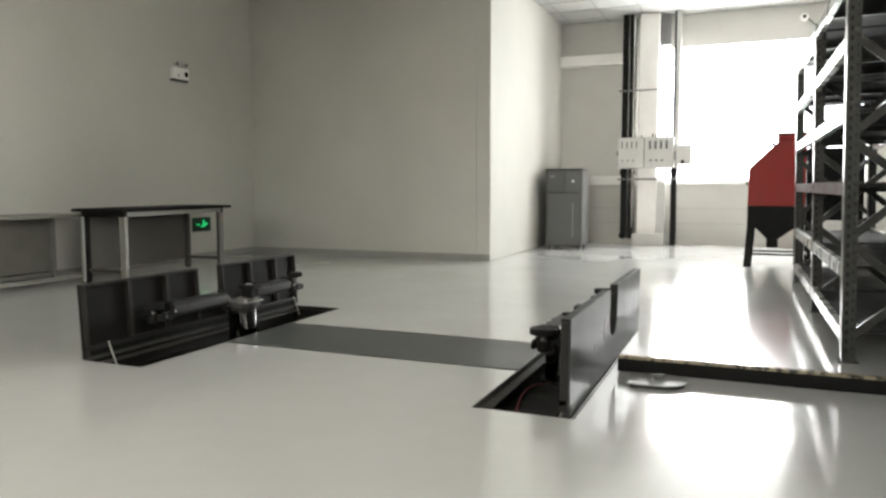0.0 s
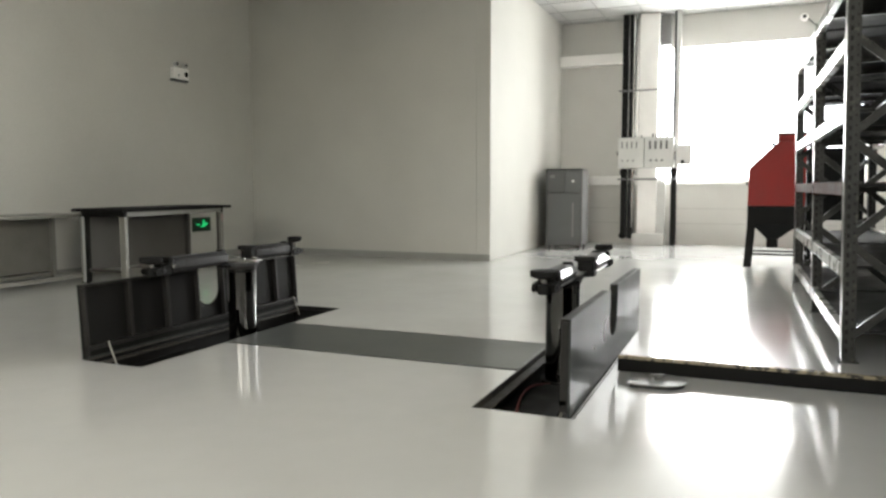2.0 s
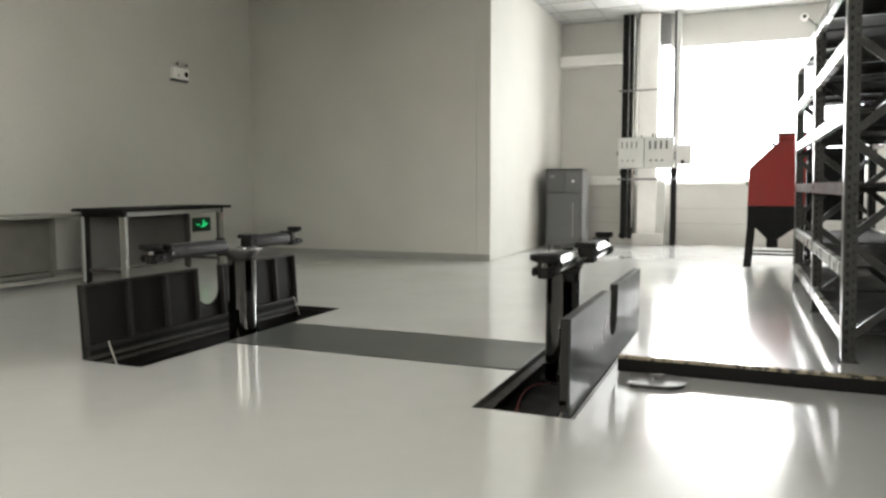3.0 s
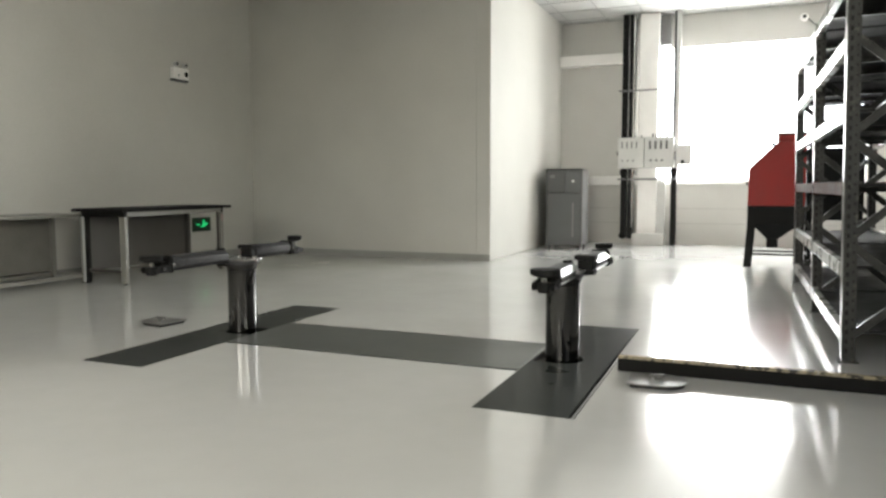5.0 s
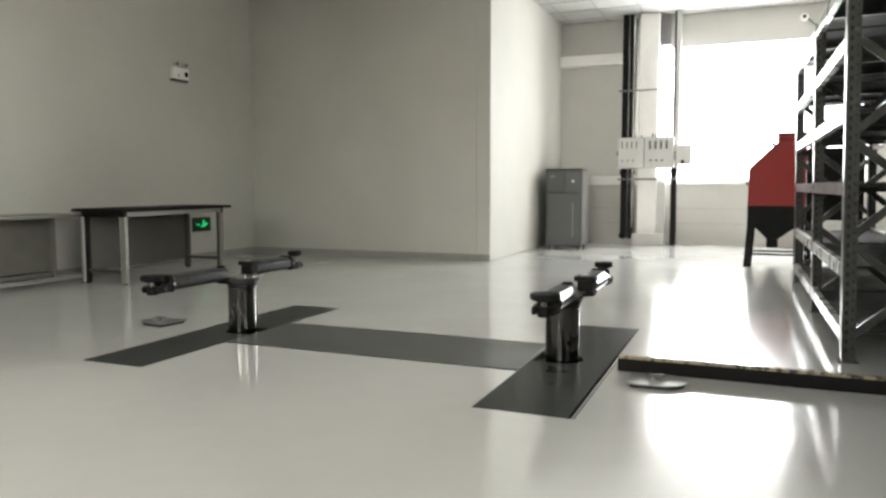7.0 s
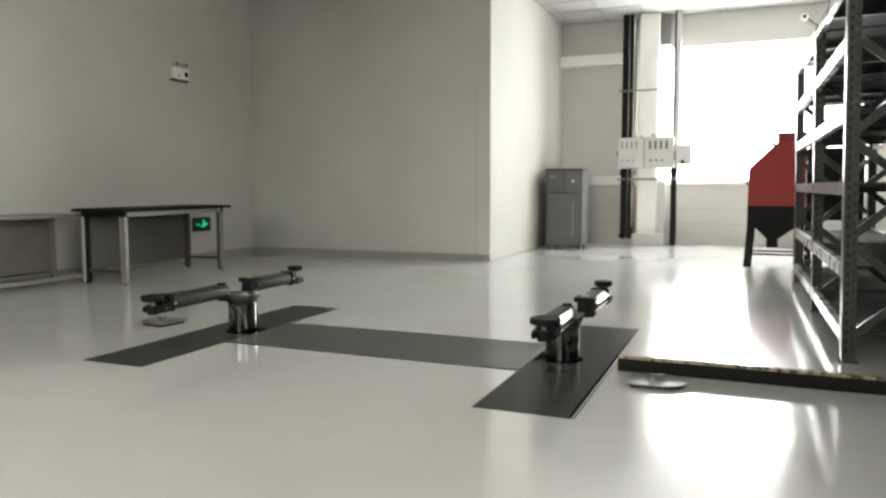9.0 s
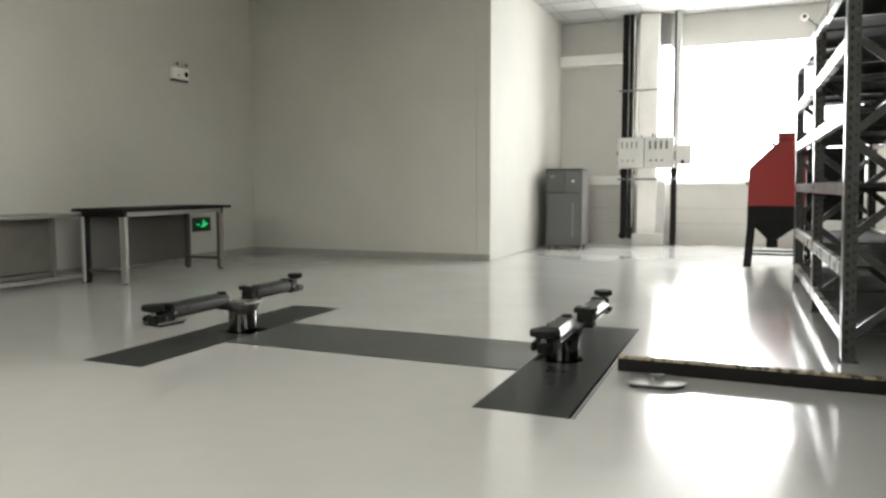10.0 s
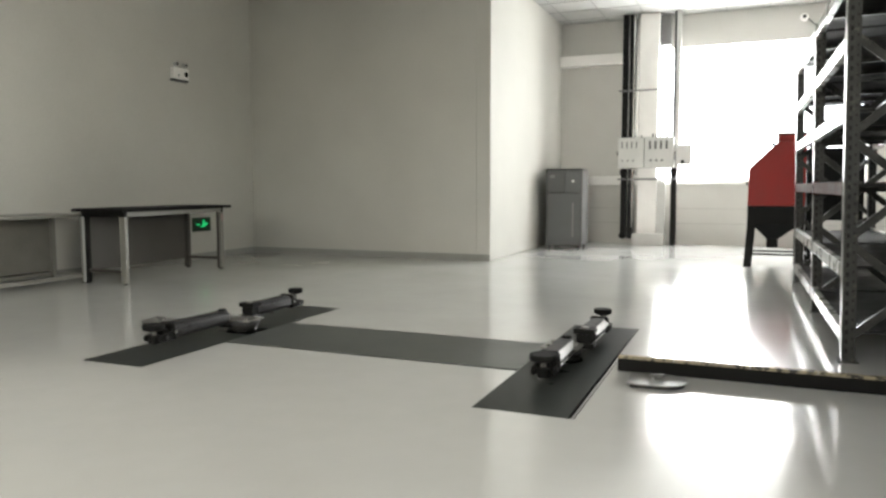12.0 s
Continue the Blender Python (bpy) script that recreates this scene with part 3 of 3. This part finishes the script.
# ---------------------------------------------------------------- blasting cabinet
def build_blaster():
    b = thing("blasting_cabinet", pose(-0.012, 9.66, 0), "red and black sandblasting cabinet on black legs", "blasting cabinet")
    d = 0.55
    red = [(0.0, 0.77), (0.628, 0.77), (0.628, 1.545), (0.335, 1.54), (0.005, 1.21)]
    bm = slab(B(), red, "y", 0.0, d)
    bmesh.ops.bevel(bm, geom=bm.edges[:], offset=0.008, segments=2, affect="EDGES", profile=0.5)
    part("body", bm, RED, b, "red sheet metal body")
    part("light_box", box(B(), 0.325, 0.626, 0.04, d - 0.04, 1.5455, 1.615, 0.008), RED, b)
    part("lid", box(B(), 0.315, 0.632, 0.03, d - 0.03, 1.6155, 1.645, 0.008), LID, b, "dull brown lid of the lamp box")
    part("door_seam", box(B(), 0.624, 0.632, 0.02, d - 0.02, 0.80, 1.52, 0.002), BLACK, b)
    part("latch", box(B(), -0.022, -0.002, 0.10, 0.15, 1.02, 1.06, 0.004), BLACK, b)
    part("top_trim", box(B(), -0.225, 0.225, -0.006, 0.004, -0.006, 0.006, 0.002, pose(0.170, 0, 1.375, 0, -45, 0)), LID, b, "dark trim along the slope")
    part("viewing_window", box(B(), -0.18, 0.18, 0.1, d - 0.1, -0.006, 0.006, 0.003, pose(0.168, 0, 1.377, 0, -45, 0)), BLACK, b, "dark viewing window")
    part("knob", rod(B(), (0.285, 0.02, 1.485), (0.25, 0.02, 1.525), 0.014, 0.02, sides=20, bevel=0.003), BLACK, b)
    bm = slab(B(), [(0.0, 0.55), (0.626, 0.55), (0.626, 0.765), (0.0, 0.765)], "y", 0.004, d - 0.004)
    part("lower_band", bm, BLACK, b, "black lower band")
    bm = B()
    lo = [bm.verts.new(v) for v in ((0.23, 0.2, 0.36), (0.36, 0.2, 0.36), (0.36, d - 0.2, 0.36), (0.23, d - 0.2, 0.36))]
    hi = [bm.verts.new(v) for v in ((0.04, 0.02, 0.56), (0.60, 0.02, 0.56), (0.60, d - 0.02, 0.56), (0.04, d - 0.02, 0.56))]
    bm.faces.new(lo), bm.faces.new(hi)
    for i in range(4):
        bm.faces.new((lo[i], lo[(i + 1) % 4], hi[(i + 1) % 4], hi[i]))
    part("hopper", bm, BLACK, b, "black tapered hopper")
    part("outlet", box(B(), 0.23, 0.36, 0.21, d - 0.21, 0.25, 0.36, 0.006), BLACK, b)
    for x0, x1, xx0, xx1 in ((0.0, 0.10, -0.03, 0.06), (0.545, 0.626, 0.555, 0.635)):
        for y in (0.0, d - 0.05):
            bm = B()
            vs = [bm.verts.new(v) for v in ((xx0, y, 0), (xx1, y, 0), (xx1, y + 0.05, 0), (xx0, y + 0.05, 0), (x0, y, 0.56), (x1, y, 0.56), (x1, y + 0.05, 0.56), (x0, y + 0.05, 0.56))]
            for f in ((0, 1, 2, 3), (4, 5, 6, 7), (0, 1, 5, 4), (1, 2, 6, 5), (2, 3, 7, 6), (3, 0, 4, 7)):
                bm.faces.new([vs[i] for i in f])
            part("leg", bm, BLACK, b)
    part("stretcher", box(B(), 0.05, 0.57, 0.01, 0.04, 0.17, 0.195, 0.003), BLACK, b)
    part("stretcher", box(B(), 0.05, 0.57, d - 0.04, d - 0.01, 0.17, 0.195, 0.003), BLACK, b)


build_blaster()


def build_collector():
    c = thing("dust_collector", pose(0.645, 9.80, 0), "black dust collector box on legs behind the rack", "dust collector")
    part("body", box(B(), 0.0, 0.60, 0.0, 0.5, 0.60, 1.46, 0.012), BLACK, c)
    for x in (0.02, 0.54):
        for y in (0.02, 0.44):
            part("leg", box(B(), x, x + 0.04, y, y + 0.04, 0, 0.62), BLACK, c)
    part("shelf", box(B(), 0.02, 0.58, 0.02, 0.48, 0.16, 0.18), BLACK, c)


build_collector()


# ---------------------------------------------------------------- compressor cabinet
def build_compressor():
    c = thing("compressor_cabinet", pose(-3.06, 11.70, 0, 0, 0, 4), "dark grey sheet metal compressor cabinet by the wall", "compressor")
    w, d, h = 0.585, 0.75, 1.30
    part("body", box(B(), 0.0, w - 0.004, 0.01, d, 0.05, h, 0.012), CABINET, c)
    # side coloured paler than the body, for the window light that falls on it
    part("side_panel", box(B(), w - 0.004, w + 0.004, 0.02, d - 0.01, 0.06, h - 0.02, 0.003), CAB_SIDE, c, "side panel coloured paler for the window's light")
    part("front_door", box(B(), 0.015, w - 0.02, 0.0, 0.012, 0.10, h - 0.40, 0.005), CABINET, c, "grey lower door")
    part("control_panel", box(B(), 0.015, 0.31, 0.0, 0.012, h - 0.38, h - 0.06, 0.005), PANEL, c, "dark control panel")
    part("upper_panel", box(B(), 0.318, w - 0.02, 0.0, 0.012, h - 0.38, h - 0.03, 0.005), CABINET, c)
    part("display", box(B(), 0.07, 0.14, -0.004, 0.001, h - 0.15, h - 0.10, 0.002), CAB_SIDE, c, "small pale display")
    part("panel_lip", box(B(), 0.015, 0.31, -0.010, 0.002, h - 0.392, h - 0.381, 0.002), RIB, c)
    part("top_strip", box(B(), 0.0, w - 0.004, -0.002, 0.010, h - 0.028, h - 0.004, 0.003), RIB, c, "dark strip along the top")
    part("stop_button", rod(B(), (0.44, 0.002, h - 0.20), (0.44, -0.025, h - 0.20), 0.020, sides=20), WHITE, c, "white round button")
    # unreadable vertical lettering, as bars
    for k in range(9):
        part("lettering_bar", box(B(), 0.43, 0.452, -0.0025, 0.002, 0.20 + 0.062 * k, 0.250 + 0.062 * k), CAB_SIDE, c)
    for x in (0.05, w - 0.06):
        for y in (0.06, d - 0.08):
            part("castor", rod(B(), (x - 0.012, y, 0.03), (x + 0.02, y, 0.03), 0.03, sides=20), RUBBER, c)


build_compressor()


# ---------------------------------------------------------------- service column by the window
def build_column():
    y = 13.05
    c = thing("service_column", pose(0, y, 0), "white service column with black rails and control boxes", "service column")
    part("plinth", box(B(), -1.86, -1.33, -0.10, 0.22, 0.0, 0.20, 0.008), PALE, c, "pale grey plinth")
    part("panel", box(B(), -1.79, -1.47, -0.02, 0.12, 0.20, ZC - 0.004, 0.006), WHITE, c, "tall white panel")
    for x0, x1 in ((-2.07, -1.975), (-1.955, -1.85)):
        part("rail", box(B(), x0, x1, -0.05, 0.03, 0.12, ZC - 0.004, 0.006), BLACK, c, "black guide rail")
    part("rod", rod(B(), (-1.87, -0.07, 0.30), (-1.87, -0.07, ZC - 0.004), 0.012, sides=20), BRIGHT, c)
    part("back_strip", box(B(), -1.46, -1.33, 0.03, 0.12, 0.20, 1.12, 0.006), PALE, c)
    part("right_rail", box(B(), -1.235, -1.14, -0.04, 0.04, 0.0, 1.24, 0.006), BLACK, c, "black lower rail")
    part("right_pole", box(B(), -1.185, -1.115, -0.03, 0.04, 1.30, ZC - 0.004, 0.008), PALE, c, "grey upper pole")
    part("right_pole_strip", box(B(), -1.225, -1.187, -0.02, 0.03, 1.30, ZC - 0.004, 0.004), CABINET, c)
    part("rail_cap", rod(B(), (-1.188, -0.05, 1.27), (-1.188, 0.03, 1.27), 0.062, sides=24, bevel=0.01), BLACK, c, "black round rail cap")
    for x in (-2.03, -1.89):
        part("rail_cap", rod(B(), (x, -0.06, 1.25), (x, 0.02, 1.25), 0.062, sides=24, bevel=0.01), BLACK, c, "black round rail cap")
        part("rail_foot", rod(B(), (x, -0.06, 0.16), (x, 0.02, 0.16), 0.062, sides=24, bevel=0.01), BLACK, c)
    for x, h in ((-1.83, 0.06), (-1.72, 0.035), (-1.53, 0.07), (-1.48, 0.05), (-1.30, 0.04)):
        part("cable_gland", rod(B(), (x, -0.12, 1.83), (x, -0.12, 1.84 + h), 0.014, sides=20), CAB_SIDE, c)
    part("crossbar", box(B(), -2.12, -1.43, -0.09, -0.07, 2.63, 2.66, 0.004), CAB_SIDE, c)
    part("crossbar", box(B(), -2.12, -1.43, -0.09, -0.07, 1.12, 1.15, 0.004), CAB_SIDE, c)
    part("crossbar", box(B(), -1.25, -1.15, -0.07, -0.045, 1.12, 1.15, 0.004), CAB_SIDE, c)
    b1 = part("switch_box", box(B(), -2.10, -1.665, -0.22, -0.06, 1.32, 1.84, 0.012), PALE, c, "pale grey switch box")
    b2 = part("switch_box", box(B(), -1.655, -1.18, -0.20, -0.06, 1.32, 1.84, 0.012), PALE, c, "pale grey socket box with dark slots")
    part("small_box", box(B(), -1.155, -0.90, -0.16, -0.02, 1.37, 1.70, 0.016), PALE, c, "small pale box with a dark knob")
    part("box_arm", box(B(), -1.18, -1.15, -0.12, -0.06, 1.45, 1.60), CAB_SIDE, c)
    part("knob", rod(B(), (-1.04, -0.155, 1.42), (-1.04, -0.19, 1.42), 0.03, sides=20), BLACK, c)
    for k in range(4):
        part("slot", box(B(), -1.585 + 0.09 * k, -1.55 + 0.09 * k, -0.204, -0.198, 1.64, 1.78, 0.002), DOT, b2)
        part("slot", box(B(), -2.04 + 0.08 * k, -2.015 + 0.08 * k, -0.223, -0.218, 1.66, 1.77, 0.002), CAB_SIDE, b1)
    for k in range(3):
        part("button", rod(B(), (-1.55 + 0.09 * k, -0.198, 1.45), (-1.55 + 0.09 * k, -0.210, 1.45), 0.022, sides=20), CAB_SIDE, b2)
        part("button", rod(B(), (-2.02 + 0.09 * k, -0.218, 1.45), (-2.02 + 0.09 * k, -0.228, 1.45), 0.016, sides=20), CAB_SIDE, b1)
    part("side_knob", rod(B(), (-2.10, -0.14, 1.58), (-2.125, -0.14, 1.58), 0.03, sides=20), BLACK, c)


build_column()


# ---------------------------------------------------------------- benches
def build_table():
    t = thing("workbench", pose(-6.18, 5.64, 0, 0, 0, 4), "workbench with a black top and pale tube legs", "workbench")
    w, l = 0.56, 1.68
    part("tabletop", box(B(), -w / 2 - 0.05, w / 2 + 0.05, -0.08, l + 0.10, 0.755, 0.79, 0.006), TOP, t, "black laminate top")
    for y in (0.0, l - 0.04):
        part("end_apron", box(B(), -w / 2, w / 2, y, y + 0.04, 0.70, 0.754, 0.003), BLACK, t, "black end rail under the top")
    for x in (-w / 2, w / 2 - 0.04):
        part("apron", box(B(), x, x + 0.04, 0.041, l - 0.041, 0.705, 0.754, 0.003), LEG, t, "pale steel rail under the top")
    for x in (-w / 2, w / 2 - 0.07):
        for y in (0.0, l - 0.05):
            # legs in two halves: black stands in for an open channel's dark inside
            if x < 0 and y == 0.0:
                leg = part("leg", box(B(), x, x + 0.034, y, y + 0.05, 0.012, 0.704, 0.004), PALE, t, "pale leg tube")
                part("leg_half", box(B(), x + 0.034, x + 0.07, y + 0.002, y + 0.048, 0.012, 0.704, 0.004), TOP, leg, "black half, a channel leg's dark inside")
            elif x > 0 and y > 0:
                leg = part("leg", box(B(), x, x + 0.034, y, y + 0.05, 0.012, 0.704, 0.004), DARKLEG, t)
                part("leg_half", box(B(), x + 0.034, x + 0.07, y + 0.002, y + 0.048, 0.012, 0.704, 0.004), LEG, leg, "pale leg tube")
            else:
                part("leg", box(B(), x, x + 0.07, y, y + 0.05, 0.012, 0.704, 0.006), LEG if y == 0.0 else DARKLEG, t)
            part("foot", rod(B(), (x + 0.035, y + 0.025, 0), (x + 0.035, y + 0.025, 0.012), 0.02, sides=20), RUBBER, t)
    part("sticker", box(B(), w / 2 - 0.001, w / 2 + 0.001, l - 0.048, l - 0.004, 0.60, 0.68), STICKER, t, "faded pink paper sticker")
    for y in (0.01, l - 0.04):
        part("stretcher", box(B(), -w / 2 + 0.07, w / 2 - 0.07, y, y + 0.03, 0.12, 0.15), DARKLEG, t)
    # added dark sheet in place of the shade under the table
    part("shade_sheet", box(B(), -w / 2 + 0.005, -w / 2 + 0.02, 0.05, l - 0.05, 0.12, 0.70), TABLE_SHADE, t, "sheet standing in for shade on the wall behind")


def build_bench():
    t = thing("steel_bench", pose(-6.72, 3.75, 0), "pale steel tube bench against the wall", "bench")
    w, l = 0.5, 1.97
    part("top_frame", box(B(), -w / 2, w / 2, 0, l, 0.70, 0.735, 0.006), LEG, t)
    for x in (-w / 2, w / 2 - 0.045):
        for y in (0.25, l - 0.075):
            part("leg", box(B(), x, x + 0.045, y, y + 0.045, 0.0, 0.699, 0.006), LEG, t)
            part("foot", rod(B(), (x + 0.022, y + 0.022, 0), (x + 0.022, y + 0.022, 0.012), 0.028, sides=20), RUBBER, t)
    for x in (-w / 2 + 0.008, w / 2 - 0.038):
        part("rail", box(B(), x, x + 0.03, 0.0, l, 0.06, 0.10, 0.004), LEG, t)
    for y in (0.01, l - 0.04):
        part("end_rail", box(B(), -w / 2 + 0.04, w / 2 - 0.04, y, y + 0.03, 0.062, 0.098, 0.004), LEG, t)
    # added sheet in place of the shaded wall behind the bench
    part("shade_sheet", box(B(), -w / 2 - 0.02, -w / 2 - 0.004, 0.02, l - 0.02, 0.11, 0.695), BENCH_SHADE, t, "sheet standing in for shade on the wall behind")


build_table()
build_bench()


# ---------------------------------------------------------------- things on the walls
def build_exit_sign():
    s = thing("exit_sign", pose(XL, 8.17, 0.395), "lit green exit sign low on the wall", "exit sign")
    part("housing", box(B(), 0.0, 0.03, -0.175, 0.175, 0.0, 0.195, 0.006), SIGN_DARK, s, "dark green sign face")
    bm = B()
    box(bm, 0.030, 0.033, 0.00, 0.06, 0.06, 0.13)
    box(bm, 0.030, 0.033, 0.01, 0.045, 0.135, 0.165)
    slab(bm, [(0.06, 0.07), (0.13, 0.10), (0.06, 0.13)], "x", 0.030, 0.033)
    box(bm, 0.030, 0.033, -0.12, -0.05, 0.085, 0.11)
    slab(bm, [(-0.05, 0.05), (0.0, 0.06), (0.0, 0.10)], "x", 0.030, 0.033)
    part("symbol", bm, SIGN, s, "glowing green pictogram")


def build_emergency_light():
    e = thing("emergency_light", pose(XL, 7.81, 2.43), "white twin-spot emergency light on the wall", "emergency light")
    part("housing", box(B(), 0.0, 0.07, -0.145, 0.145, 0.014, 0.165, 0.012), WHITE, e)
    # dark strip drawn for the shadow line along the housing's bottom
    part("shadow_strip", box(B(), 0.0, 0.06, -0.14, 0.14, -0.014, 0.0135, 0.003), CABINET, e, "dark strip for the shadow line under the housing")
    for y in (-0.085, 0.085):
        part("bracket", box(B(), 0.025, 0.045, y - 0.008, y + 0.008, 0.165, 0.20), PALE, e)
        part("spot", rod(B(), (0.025, y, 0.215), (0.085, y - 0.01, 0.205), 0.024, 0.03, sides=20, bevel=0.006), PALE, e, "small swivelling spot lamp")
        part("lens", rod(B(), (0.0855, y - 0.01, 0.205), (0.090, y - 0.01, 0.204), 0.024, sides=20), DOT, e, "dark round lens")
    part("socket", rod(B(), (0.071, 0.085, 0.085), (0.077, 0.085, 0.085), 0.034, sides=20), BLACK, e, "dark round socket")
    part("test_button", rod(B(), (0.071, -0.06, 0.06), (0.075, -0.06, 0.06), 0.012, sides=16), DOT, e)


def build_cctv():
    c = thing("security_camera", pose(0.74, YB, 3.72), "white dome security camera on the wall", "security camera")
    part("mount", rod(B(), (0, 0, 0), (0, -0.05, 0), 0.06, sides=20, bevel=0.006), WHITE, c)
    part("body", rod(B(), (0, -0.05, 0), (0, -0.11, 0), 0.062, 0.05, sides=24, bevel=0.01), WHITE, c)
    part("lens", rod(B(), (0, -0.11, 0), (0, -0.125, 0), 0.028, sides=20), BLACK, c)
    part("cable", rod(B(), (0.06, -0.02, -0.02), (0.17, -0.02, -0.13), 0.01, sides=20), CAB_SIDE, c)


build_exit_sign()
build_emergency_light()
build_cctv()


# ---------------------------------------------------------------- what moves
def motions():
    # height of the arms' pads: up, a rest, then slowly down
    heights = [(0.0, 0.272), (0.5, 0.347), (1.0, 0.421), (1.5, 0.495), (2.0, 0.568), (2.4, 0.627), (2.58, 0.649), (2.7, 0.651), (3.7, 0.651), (3.85, 0.647)]
    heights += [(t / 2, 0.5765 - 0.0628 * (t / 2 - 5.0)) for t in range(8, 25)]
    # the left one travels a little less than the right one
    for post, x, share in ((left_post, CLX, 0.962), (right_post, CRX, 0.995)):
        walk(post, [(t, pose(x, CY, 0.2653 + (z - 0.3253) * share)) for t, z in heights])
    # the covers stand open, then fold down over the pits
    turn = [(0.0, 93), (3.25, 93), (3.5, 81), (3.8, 55), (4.1, 28), (4.4, 6), (4.55, 0), (12.0, 0)]
    walk(left_cover, [(t, pose(LX0 + 0.006 - a * 0.00012, 0, -0.001, 0, -a, 0)) for t, a in turn])
    walk(right_cover, [(t, pose(RX1 - 0.032 + a * 0.0001, 0, -0.001, 0, min(a, 90.5), 0)) for t, a in turn])


motions()
